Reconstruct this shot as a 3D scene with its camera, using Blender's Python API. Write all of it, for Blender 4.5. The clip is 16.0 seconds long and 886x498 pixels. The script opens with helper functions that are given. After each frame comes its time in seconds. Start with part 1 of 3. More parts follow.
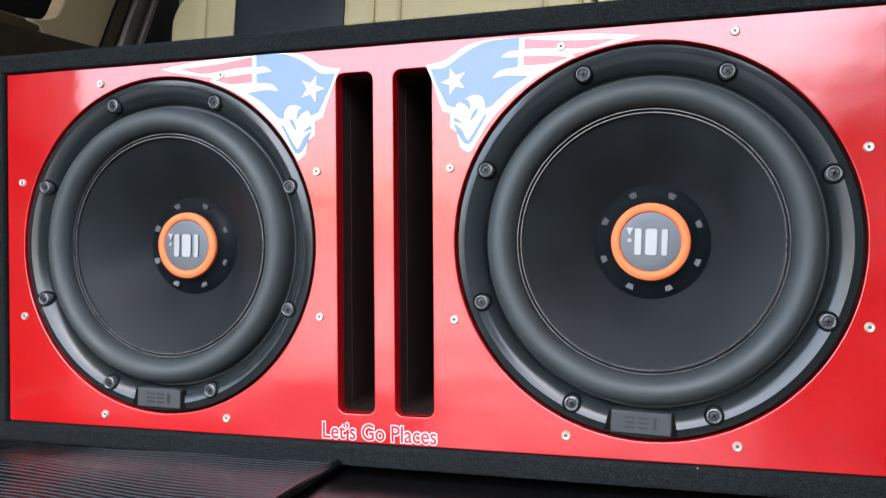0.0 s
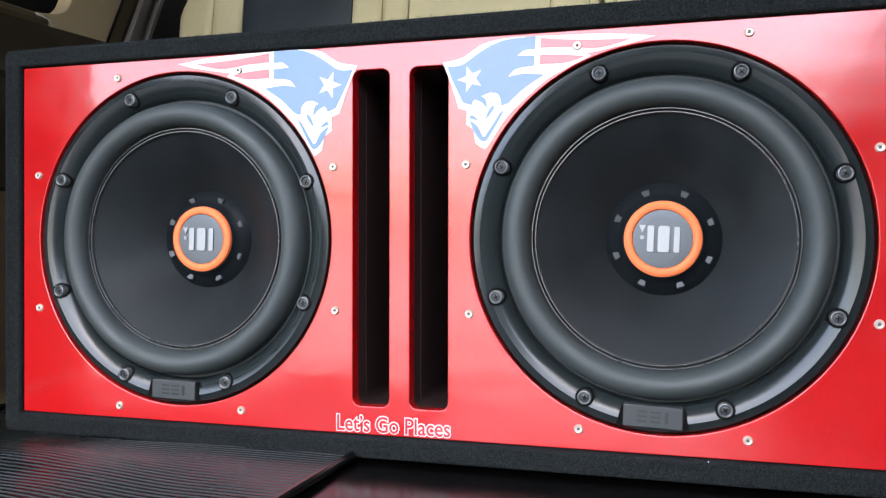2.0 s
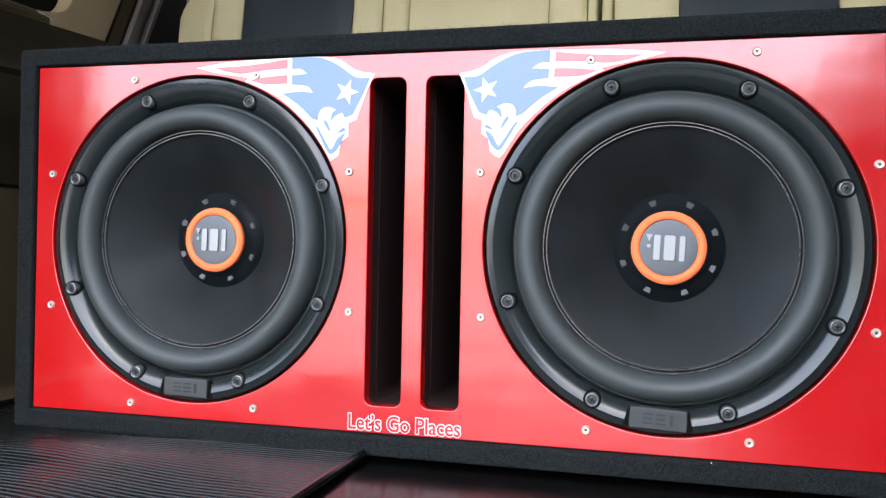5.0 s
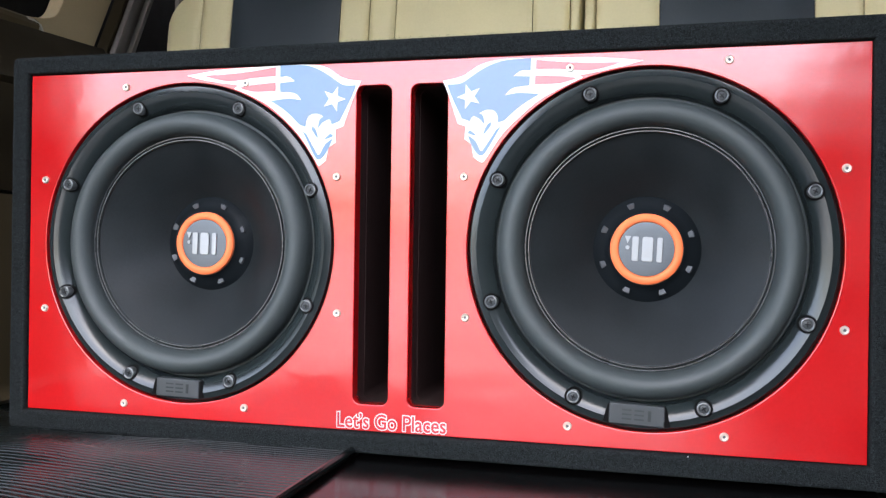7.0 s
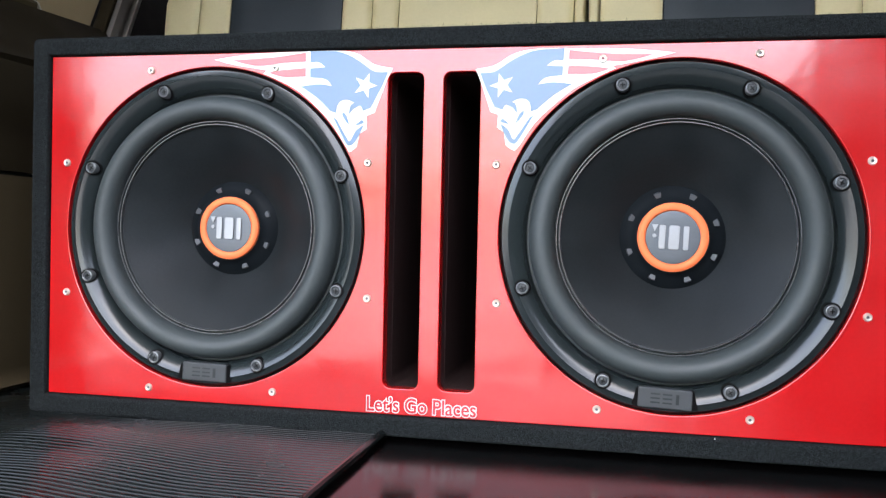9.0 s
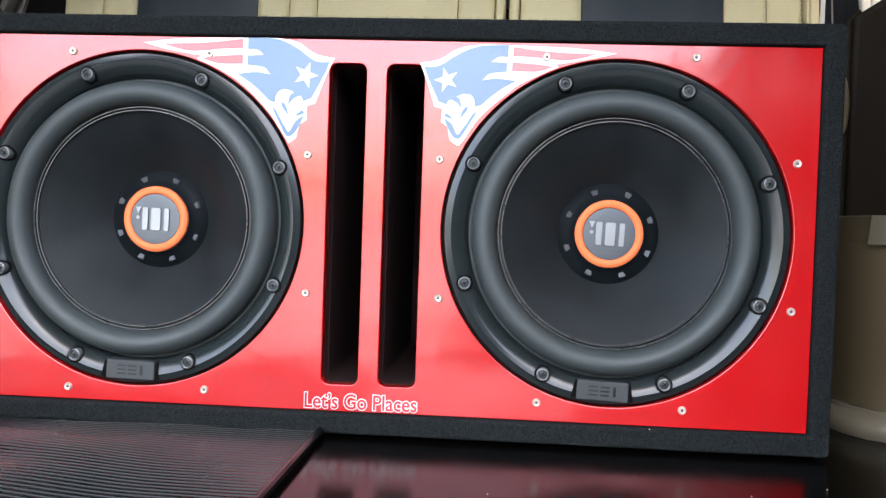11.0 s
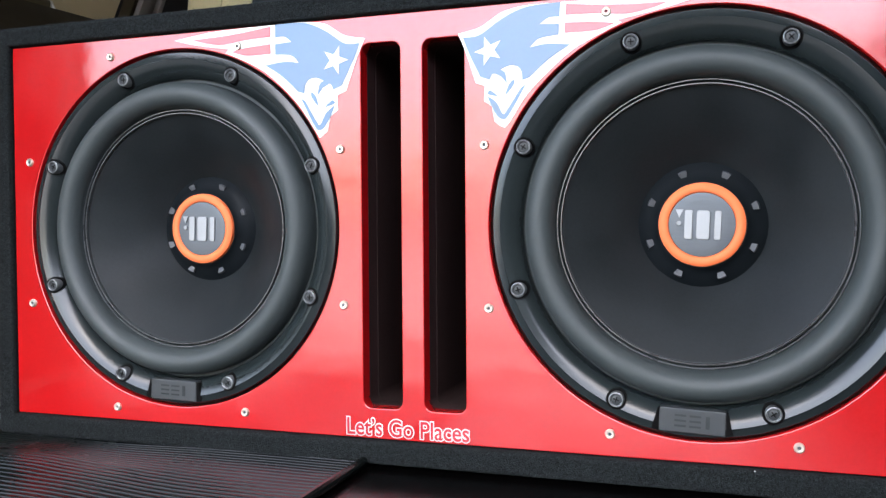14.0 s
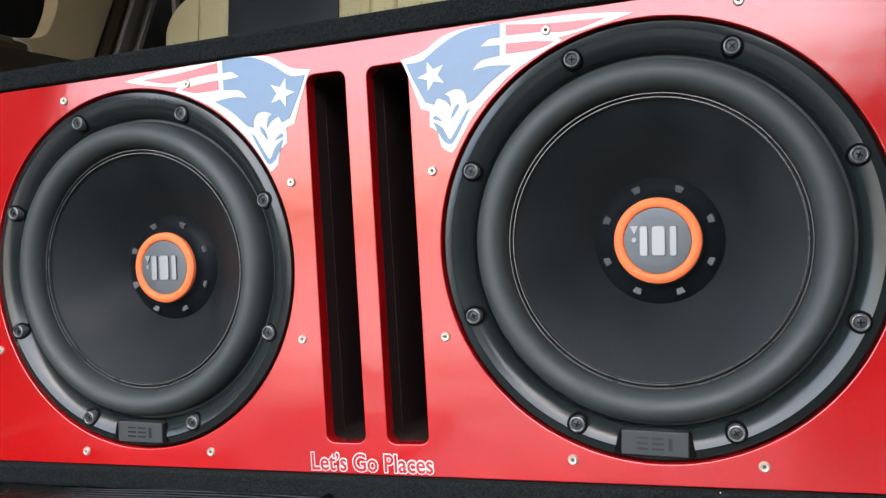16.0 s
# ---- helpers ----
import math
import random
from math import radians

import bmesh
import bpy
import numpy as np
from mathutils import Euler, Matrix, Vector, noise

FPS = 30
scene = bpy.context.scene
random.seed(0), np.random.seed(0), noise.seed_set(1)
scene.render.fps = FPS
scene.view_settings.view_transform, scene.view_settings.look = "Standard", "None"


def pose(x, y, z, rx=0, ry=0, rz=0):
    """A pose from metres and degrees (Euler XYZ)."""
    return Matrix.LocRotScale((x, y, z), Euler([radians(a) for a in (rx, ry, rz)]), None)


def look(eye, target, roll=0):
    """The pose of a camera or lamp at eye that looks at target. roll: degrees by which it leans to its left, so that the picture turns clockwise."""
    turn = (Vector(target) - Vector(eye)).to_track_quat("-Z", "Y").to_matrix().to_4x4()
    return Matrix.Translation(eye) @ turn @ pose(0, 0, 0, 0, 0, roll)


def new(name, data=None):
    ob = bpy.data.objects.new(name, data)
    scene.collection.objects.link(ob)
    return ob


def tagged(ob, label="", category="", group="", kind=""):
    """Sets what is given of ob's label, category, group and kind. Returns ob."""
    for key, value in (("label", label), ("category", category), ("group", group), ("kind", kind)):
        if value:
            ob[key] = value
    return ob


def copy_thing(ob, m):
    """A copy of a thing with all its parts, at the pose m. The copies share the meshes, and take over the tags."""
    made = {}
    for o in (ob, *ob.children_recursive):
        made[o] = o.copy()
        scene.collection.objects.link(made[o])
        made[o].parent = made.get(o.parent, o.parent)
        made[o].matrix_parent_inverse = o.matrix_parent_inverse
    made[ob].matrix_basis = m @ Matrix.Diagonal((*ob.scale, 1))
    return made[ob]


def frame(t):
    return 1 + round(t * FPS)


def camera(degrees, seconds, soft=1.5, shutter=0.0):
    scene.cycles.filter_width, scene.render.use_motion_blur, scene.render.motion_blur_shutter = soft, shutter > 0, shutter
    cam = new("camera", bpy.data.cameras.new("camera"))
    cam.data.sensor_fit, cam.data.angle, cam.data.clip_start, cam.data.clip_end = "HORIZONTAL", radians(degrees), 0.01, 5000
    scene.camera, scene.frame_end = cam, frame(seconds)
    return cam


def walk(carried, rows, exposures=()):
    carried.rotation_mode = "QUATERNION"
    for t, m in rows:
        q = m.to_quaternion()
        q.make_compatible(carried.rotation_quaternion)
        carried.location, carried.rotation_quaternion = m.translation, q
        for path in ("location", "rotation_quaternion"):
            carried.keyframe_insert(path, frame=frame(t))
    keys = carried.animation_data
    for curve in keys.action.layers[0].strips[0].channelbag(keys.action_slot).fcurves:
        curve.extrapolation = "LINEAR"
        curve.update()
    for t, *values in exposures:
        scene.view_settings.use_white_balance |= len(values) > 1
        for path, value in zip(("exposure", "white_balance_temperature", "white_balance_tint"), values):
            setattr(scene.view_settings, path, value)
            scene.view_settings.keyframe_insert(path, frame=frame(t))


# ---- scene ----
cam = camera(55.3, 16.0, soft=1.35)
PATH = [
    (0, (0.272, -0.719, 0.201), (-0.307, 1.196, 0.194), -0.4),
    (0.5, (0.267, -0.724, 0.199), (-0.306, 1.192, 0.185), -0.4),
    (1, (0.265, -0.729, 0.197), (-0.308, 1.187, 0.19), -0.2),
    (1.5, (0.262, -0.733, 0.2), (-0.31, 1.184, 0.189), -0.1),
    (2, (0.257, -0.734, 0.198), (-0.309, 1.184, 0.188), 0.1),
    (2.5, (0.246, -0.737, 0.198), (-0.311, 1.184, 0.187), 0.4),
    (3, (0.234, -0.74, 0.197), (-0.316, 1.183, 0.19), 0.7),
    (3.5, (0.226, -0.742, 0.199), (-0.315, 1.183, 0.192), 0.9),
    (4, (0.227, -0.746, 0.196), (-0.302, 1.183, 0.194), 1.0),
    (6.5, (0.234, -0.788, 0.202), (-0.253, 1.152, 0.203), 1.0),
    (7, (0.238, -0.787, 0.201), (-0.245, 1.154, 0.201), 0.8),
    (7.5, (0.234, -0.794, 0.202), (-0.249, 1.147, 0.207), 0.6),
    (8, (0.218, -0.802, 0.2), (-0.247, 1.143, 0.175), 0.7),
    (10.5, (0.129, -0.816, 0.206), (-0.079, 1.173, 0.165), 1.7),
    (11, (0.124, -0.815, 0.205), (-0.013, 1.18, 0.153), 1.9),
    (11.5, (0.127, -0.807, 0.202), (-0.007, 1.188, 0.158), 2.1),
    (12, (0.133, -0.795, 0.202), (0.003, 1.2, 0.159), 2.0),
    (12.5, (0.153, -0.776, 0.198), (0.009, 1.218, 0.153), 2.0),
    (13, (0.186, -0.75, 0.199), (-0.098, 1.23, 0.17), 1.7),
    (13.5, (0.222, -0.715, 0.198), (-0.237, 1.231, 0.154), 0.5),
    (14, (0.244, -0.671, 0.201), (-0.375, 1.231, 0.155), -0.4),
    (14.5, (0.257, -0.65, 0.203), (-0.394, 1.241, 0.177), -0.4),
    (15, (0.273, -0.649, 0.21), (-0.356, 1.249, 0.207), -1.7),
    (15.5, (0.288, -0.641, 0.21), (-0.332, 1.26, 0.195), -3.2),
    (16, (0.292, -0.644, 0.21), (-0.368, 1.244, 0.2), -3.3),
]

EXPOSURES = [(0.0, 3.79, 6730, 10), (13.5, 3.79, 6730, 10), (16.0, 3.53, 7180, 9)]
walk(cam, [(t, look(eye, target, roll)) for t, eye, target, roll in PATH], EXPOSURES)

# ---- light: overcast sky through the open tailgate ----
world = bpy.data.worlds.new("overcast_sky")
scene.world = world
world.use_nodes = True
wn, wl = world.node_tree.nodes, world.node_tree.links
wn.clear()
sky = wn.new("ShaderNodeTexSky")
sky.sky_type = "NISHITA"
sky.sun_disc = False
sky.sun_elevation, sky.sun_rotation = radians(66), radians(172)
sky.air_density, sky.dust_density, sky.ozone_density = 1.0, 4.6, 1.0
sky_bg = wn.new("ShaderNodeBackground")
sky_bg.inputs["Strength"].default_value = 0.15
sky_out = wn.new("ShaderNodeOutputWorld")
wl.new(sky.outputs[0], sky_bg.inputs[0])
wl.new(sky_bg.outputs[0], sky_out.inputs[0])
sun_data = bpy.data.lights.new("sun", "SUN")
sun_data.energy, sun_data.angle, sun_data.color = 0.10, radians(40), (1.0, 0.98, 0.96)
sun = new("sun", sun_data)
sun.matrix_world = look((0.55, -3.95, 8.95), (0, 0, 0))


# ---- materials ----
def material(name, base, rough=0.5, metal=0.0, spec=0.5, var=0.15, scale=30.0, fine=400.0, bump=0.0, bump_scale=300.0, rough_var=0.08, coat=0.0, coat_rough=0.1, stretch=(1, 1, 1), per_piece=0.0, contrast=1.0, wave=0.0, wave_scale=12.0):
    m = bpy.data.materials.new(name)
    m.use_nodes = True
    n, l = m.node_tree.nodes, m.node_tree.links
    b = n["Principled BSDF"]
    tc, mp = n.new("ShaderNodeTexCoord"), n.new("ShaderNodeMapping")
    mp.inputs["Scale"].default_value = stretch
    l.new(tc.outputs["Object"], mp.inputs["Vector"])

    def noise_at(sc, detail):
        t = n.new("ShaderNodeTexNoise")
        t.inputs["Scale"].default_value, t.inputs["Detail"].default_value = sc, detail
        l.new(mp.outputs[0], t.inputs["Vector"])
        return t.outputs["Fac"]

    big, small = noise_at(scale, 4.0), noise_at(fine, 2.0)
    mixed = n.new("ShaderNodeMath")
    mixed.operation = "MULTIPLY_ADD"
    l.new(small, mixed.inputs[0])
    mixed.inputs[1].default_value = 0.5
    l.new(big, mixed.inputs[2])
    ramp = n.new("ShaderNodeMapRange")
    ramp.inputs["From Min"].default_value, ramp.inputs["From Max"].default_value = 0.75 - 0.35 / contrast, 0.75 + 0.35 / contrast
    ramp.inputs["To Min"].default_value, ramp.inputs["To Max"].default_value = 1 - var, 1 + var
    l.new(mixed.outputs[0], ramp.inputs["Value"])
    level = ramp.outputs[0]
    if per_piece:
        info, r2, mul = n.new("ShaderNodeObjectInfo"), n.new("ShaderNodeMapRange"), n.new("ShaderNodeMath")
        r2.inputs["To Min"].default_value, r2.inputs["To Max"].default_value = 1 - per_piece, 1 + per_piece
        l.new(info.outputs["Random"], r2.inputs["Value"])
        mul.operation = "MULTIPLY"
        l.new(level, mul.inputs[0])
        l.new(r2.outputs[0], mul.inputs[1])
        level = mul.outputs[0]
    col = n.new("ShaderNodeVectorMath")
    col.operation = "SCALE"
    col.inputs[0].default_value = base
    l.new(level, col.inputs["Scale"])
    l.new(col.outputs[0], b.inputs["Base Color"])
    rr = n.new("ShaderNodeMapRange")
    rr.interpolation_type = "SMOOTHSTEP"
    rr.inputs["From Min"].default_value, rr.inputs["From Max"].default_value = 0.25, 0.75
    rr.inputs["To Min"].default_value, rr.inputs["To Max"].default_value = max(rough - rough_var, 0.02), min(rough + rough_var, 1)
    l.new(big, rr.inputs["Value"])
    l.new(rr.outputs[0], b.inputs["Roughness"])
    b.inputs["Metallic"].default_value = metal
    b.inputs["Specular IOR Level"].default_value = spec
    if coat:
        b.inputs["Coat Weight"].default_value, b.inputs["Coat Roughness"].default_value = coat, coat_rough
    if bump:
        bp = n.new("ShaderNodeBump")
        bp.inputs["Strength"].default_value, bp.inputs["Distance"].default_value = 1.0, bump
        l.new(noise_at(bump_scale, 3.0), bp.inputs["Height"])
        if wave:
            broad = n.new("ShaderNodeBump")
            broad.inputs["Strength"].default_value, broad.inputs["Distance"].default_value = 1.0, wave
            l.new(noise_at(wave_scale, 2.5), broad.inputs["Height"])
            l.new(broad.outputs[0], bp.inputs["Normal"])
        l.new(bp.outputs[0], b.inputs["Normal"])
        if coat:
            l.new(bp.outputs[0], b.inputs["Coat Normal"])
    return m


GLOSS = dict(rough=0.165, coat=0.34, coat_rough=0.10, spec=0.66, var=0.10, scale=11, fine=300, bump=0.00005, bump_scale=170, rough_var=0.07, wave=0.0009, wave_scale=16)
RED = material("red_gloss_paint", (0.375, 0.0060, 0.0074), **GLOSS)
WHITE_VINYL = material("white_vinyl", (0.43, 0.44, 0.42), **GLOSS)
VINYL = dict(GLOSS, spec=0.6, coat=0.2)
BLUE_VINYL = material("blue_vinyl", (0.018, 0.085, 0.190), **VINYL)
RED_VINYL = material("red_vinyl", (0.40, 0.018, 0.028), **VINYL)
CARPET = material("charcoal_carpet", (0.0090, 0.0110, 0.0112), rough=0.95, spec=0.10, var=0.95, contrast=1.2, scale=560, fine=1800, bump=0.0018, bump_scale=800, rough_var=0.03)
FIBRE = material("carpet_fibre", (0.027, 0.032, 0.034), rough=0.9, spec=0.2, var=0.5, scale=300, fine=900)
BASKET = material("black_moulded_plastic", (0.0125, 0.0170, 0.0175), rough=0.21, spec=0.44, var=0.15, scale=20, bump=0.00005, bump_scale=900, rough_var=0.04)
RUBBER = material("black_rubber", (0.0265, 0.0345, 0.0348), rough=0.60, spec=0.46, var=0.12, scale=16, bump=0.00005, bump_scale=700)
CONE = material("black_cone", (0.0115, 0.0140, 0.0150), rough=0.48, spec=0.14, var=0.28, scale=22, bump=0.00008, bump_scale=500, rough_var=0.12)
LIP = material("glossy_lip", (0.03, 0.032, 0.035), rough=0.30, spec=0.8, var=0.1)
NAMEPLATE = material("dark_grey_plastic", (0.027, 0.031, 0.033), rough=0.5, spec=0.4, var=0.1, bump=0.00005, bump_scale=700)
HUB = material("matt_black_hub", (0.0060, 0.0078, 0.0092), rough=0.42, spec=0.07, var=0.15, scale=40, bump=0.00004, bump_scale=800)
NOTCH = material("grey_notch", (0.065, 0.070, 0.075), rough=0.5, spec=0.35, var=0.1)
ORANGE = material("orange_plastic", (0.82, 0.165, 0.055), rough=0.6, spec=0.25, var=0.05, scale=40, bump=0.00003, bump_scale=700)
PLATE = material("brushed_graphite", (0.075, 0.085, 0.095), rough=0.42, metal=0.6, var=0.12, scale=60, stretch=(1, 1, 14))
SILVER = material("silver_badge", (0.23, 0.24, 0.25), rough=0.42, metal=0.8, var=0.06)
STEEL = material("bright_zinc", (0.64, 0.59, 0.49), rough=0.36, metal=0.6, var=0.1, per_piece=0.06)
BOLT = material("black_bolt", (0.16, 0.168, 0.17), rough=0.36, metal=0.5, var=0.2, scale=200)
HOLE = material("dark_recess", (0.003, 0.003, 0.003), rough=0.7, spec=0.04, var=0.1)
PORT = material("black_port_paint", (0.030, 0.018, 0.017), rough=0.85, spec=0.10, var=0.25, scale=20, bump=0.0001)
MAT_RUBBER = material("ribbed_rubber", (0.0042, 0.0058, 0.0056), rough=0.24, spec=0.125, var=0.5, scale=12, fine=300, bump=0.00006, bump_scale=500, rough_var=0.08)
FLOOR = material("black_cargo_board", (0.0013, 0.0012, 0.0012), rough=0.17, spec=0.09, var=0.25, scale=14, fine=500, bump=0.00002, bump_scale=700, rough_var=0.04)
TAN = material("tan_plastic_trim", (0.072, 0.054, 0.029), rough=0.5, spec=0.25, var=0.10, scale=8, bump=0.00012, bump_scale=900)
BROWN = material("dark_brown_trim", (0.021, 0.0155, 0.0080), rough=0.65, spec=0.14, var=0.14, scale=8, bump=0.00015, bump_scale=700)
# BROWN darkened further: the quarter panel's deep shade is put into the colour
SHADE_TRIM = material("shaded_brown_trim", (0.0085, 0.0060, 0.0032), rough=0.7, spec=0.10, var=0.14, scale=8, bump=0.00015, bump_scale=700)
LEATHER = material("cream_leather", (0.52, 0.45, 0.255), rough=0.5, spec=0.4, var=0.07, scale=10, fine=250, bump=0.00025, bump_scale=420)
BLACK_LEATHER = material("black_leather", (0.011, 0.017, 0.021), rough=0.48, spec=0.35, var=0.15, scale=12, fine=250, bump=0.0003, bump_scale=420)
THREAD = material("stitch_thread", (0.36, 0.30, 0.19), rough=0.7, var=0.1)
# tan trim lightened: light on the cabin side panel is put into the colour
LIT_TRIM = material("lit_tan_trim", (0.45, 0.35, 0.205), rough=0.5, var=0.08, scale=8, bump=0.0001, bump_scale=800)
FOOT_TRIM = material("tan_gloss_trim", (0.120, 0.102, 0.072), rough=0.24, spec=0.8, var=0.06, scale=8, bump=0.0001, bump_scale=800, rough_var=0.03)
GREY = material("grey_trim", (0.16, 0.14, 0.12), rough=0.6, var=0.12, scale=14, bump=0.0001)
PALE = material("pale_trim", (0.55, 0.53, 0.48), rough=0.5, var=0.1)
BLACK = material("black_void_trim", (0.008, 0.008, 0.008), rough=0.8, spec=0.1, var=0.1)
HEADLINER = material("grey_headliner", (0.30, 0.28, 0.25), rough=0.9, var=0.08, bump=0.0004, bump_scale=500)
CAR_PAINT = material("car_paint", (0.05, 0.05, 0.055), rough=0.25, coat=0.6, var=0.05)
GROUND = material("pale_concrete", (0.37, 0.365, 0.35), rough=0.9, var=0.22, scale=2, fine=120, bump=0.002, bump_scale=150)
# shade on the near ground put into colour, for the added strip
DARK_STRIP = material("asphalt", (0.040, 0.040, 0.041), rough=0.9, var=0.3, scale=3, fine=120, bump=0.002, bump_scale=150)
DUST = material("pale_lint", (0.5, 0.5, 0.48), rough=0.9)


# ---- builders ----
def finish(name, bm, mat, parent=None, label="", smooth=35):
    me = bpy.data.meshes.new(name)
    bm.to_mesh(me)
    bm.free()
    me.materials.append(mat)
    if smooth:
        me.shade_smooth()
        me.set_sharp_from_angle(angle=radians(smooth))
        for f in me.polygons:
            if max(abs(c) for c in f.normal) > 0.9999:
                f.use_smooth = False
    ob = new(name, me)
    ob.parent = parent
    return tagged(ob, label)


def part(name, bm, mat, parent, label="", smooth=35):
    return finish(name, bm, mat, parent, label, smooth)


def structure(name, bm, mat, label, category, smooth=35):
    return tagged(finish(name, bm, mat, None, "", smooth), label, category, kind="structure")


def thing(name, label, category, place=(0, 0, 0), group=""):
    ob = new(name)
    ob.location = place
    return tagged(ob, label, category, group)


def share(ob, name, place, turn=(0, 0, 0), parent=None):
    """Another part on the same mesh, beside ob or under another parent."""
    o = new(name, ob.data)
    o.parent = parent or ob.parent
    o.matrix_basis = pose(*place, *turn)
    return o


def box(x0, x1, y0, y1, z0, z1, bevel=0.0, segments=2):
    bm = bmesh.new()
    bmesh.ops.create_cube(bm, size=1)
    for v in bm.verts:
        v.co = Vector(((x0 + x1) / 2 + v.co.x * (x1 - x0), (y0 + y1) / 2 + v.co.y * (y1 - y0), (z0 + z1) / 2 + v.co.z * (z1 - z0)))
    if bevel:
        bmesh.ops.bevel(bm, geom=bm.edges[:], offset=bevel, segments=segments, affect="EDGES", profile=0.5)
    return bm


def lathe(profile, steps=96, closed=False):
    """Turn (radius, depth) points round the y axis."""
    bm = bmesh.new()
    rings = []
    for r, y in profile:
        rings.append([bm.verts.new((r * math.cos(2 * math.pi * k / steps), y, r * math.sin(2 * math.pi * k / steps))) for k in range(steps)] if r > 1e-6 else [bm.verts.new((0, y, 0))])
    pairs = list(zip(rings, rings[1:])) + ([(rings[-1], rings[0])] if closed else [])
    for a, b in pairs:
        for k in range(steps):
            j = (k + 1) % steps
            face = [a[k % len(a)], a[j % len(a)], b[j % len(b)], b[k % len(b)]]
            face = [v for n, v in enumerate(face) if v not in face[:n]]
            bm.faces.new(face)
    bmesh.ops.recalc_face_normals(bm, faces=bm.faces[:])
    return bm


def outline_rect(x0, x1, z0, z1, r=0.0, n=6):
    if r <= 0:
        return [(x0, z0), (x1, z0), (x1, z1), (x0, z1)]
    pts = []
    for cx, cz, a0 in ((x1 - r, z0 + r, -90), (x1 - r, z1 - r, 0), (x0 + r, z1 - r, 90), (x0 + r, z0 + r, 180)):
        pts += [(cx + r * math.cos(radians(a0 + 90 * k / n)), cz + r * math.sin(radians(a0 + 90 * k / n))) for k in range(n + 1)]
    return pts


def outline_circle(x, z, r, n=96):
    return [(x + r * math.cos(2 * math.pi * k / n), z + r * math.sin(2 * math.pi * k / n)) for k in range(n)]


def settle(ob):
    """The mesh that a curve or text object gives, as a bmesh; the object is taken away."""
    bpy.context.view_layer.update()
    me = bpy.data.meshes.new_from_object(ob.evaluated_get(bpy.context.evaluated_depsgraph_get()))
    bm = bmesh.new()
    bm.from_mesh(me)
    data = ob.data
    bpy.data.objects.remove(ob)
    bpy.data.curves.remove(data)
    bpy.data.meshes.remove(me)
    return bm


def upright(bm, y):
    """From flat (x, y, thickness) to standing: face towards -y, centred at depth y."""
    for v in bm.verts:
        v.co = Vector((v.co.x, y - v.co.z, v.co.y))
    return bm


def slab(outlines, y0, y1, bevel=0.0):
    """A standing plate between the depths y0 and y1, whose later outlines are holes."""
    cu = bpy.data.curves.new("slab", "CURVE")
    cu.dimensions, cu.fill_mode = "2D", "BOTH"
    cu.extrude, cu.bevel_depth, cu.bevel_resolution = (y1 - y0) / 2 - bevel, bevel, 2
    cu.offset = -bevel
    for pts in outlines:
        sp = cu.splines.new("POLY")
        sp.points.add(len(pts) - 1)
        for p, (x, z) in zip(sp.points, pts):
            p.co = (x, z, 0, 1)
        sp.use_cyclic_u = True
    bm = upright(settle(new("slab", cu)), (y0 + y1) / 2)
    bmesh.ops.remove_doubles(bm, verts=bm.verts[:], dist=0.00001)
    return bm


def smooth_outline(pts, corners=(), steps=6):
    """Closed Catmull-Rom curve through pts; the indices in corners stay sharp."""
    out, n = [], len(pts)
    for k in range(n):
        p0, p1, p2, p3 = (Vector(pts[(k + j) % n]) for j in (-1, 0, 1, 2))
        if k in corners:
            p0 = p1
        if (k + 1) % n in corners:
            p3 = p2
        for s in range(steps):
            t = s / steps
            out.append(tuple(0.5 * ((2 * p1) + (p2 - p0) * t + (2 * p0 - 5 * p1 + 4 * p2 - p3) * t * t + (3 * p1 - p0 - 3 * p2 + p3) * t**3)))
    return out


def sweep(points, radius, steps=8):
    """A round bar along points."""
    cu = bpy.data.curves.new("bar", "CURVE")
    cu.dimensions, cu.bevel_depth, cu.bevel_resolution = "3D", radius, 3
    sp = cu.splines.new("POLY")
    sp.points.add(len(points) - 1)
    for p, co in zip(sp.points, points):
        p.co = (*co, 1)
    cu.use_fill_caps = True
    return settle(new("bar", cu))


def wall_sheet(plan, z_of, thick=0.012):
    """A bent panel along a plan of (x, y), with its section given as (outset, z) points; outset is to the left of the way of the plan."""
    bm = bmesh.new()
    rows = []
    for k, p in enumerate(plan):
        a, b = Vector(plan[max(k - 1, 0)]), Vector(plan[min(k + 1, len(plan) - 1)])
        d = (b - a).normalized()
        nrm = Vector((-d.y, d.x))
        rows.append([bm.verts.new((p[0] + nrm.x * o, p[1] + nrm.y * o, z)) for o, z in z_of])
    for a, b in zip(rows, rows[1:]):
        for j in range(len(a) - 1):
            bm.faces.new((a[j], b[j], b[j + 1], a[j + 1]))
    bmesh.ops.recalc_face_normals(bm, faces=bm.faces[:])
    bmesh.ops.solidify(bm, geom=bm.faces[:], thickness=thick)
    return bm


# ---- large structure: ground, vehicle shell ----
bm = bmesh.new()
bmesh.ops.create_grid(bm, x_segments=8, y_segments=8, size=400)
for v in bm.verts:
    v.co.z = -0.78
structure("ground", bm, GROUND, "weathered pale concrete yard behind the open vehicle", "ground", 0)

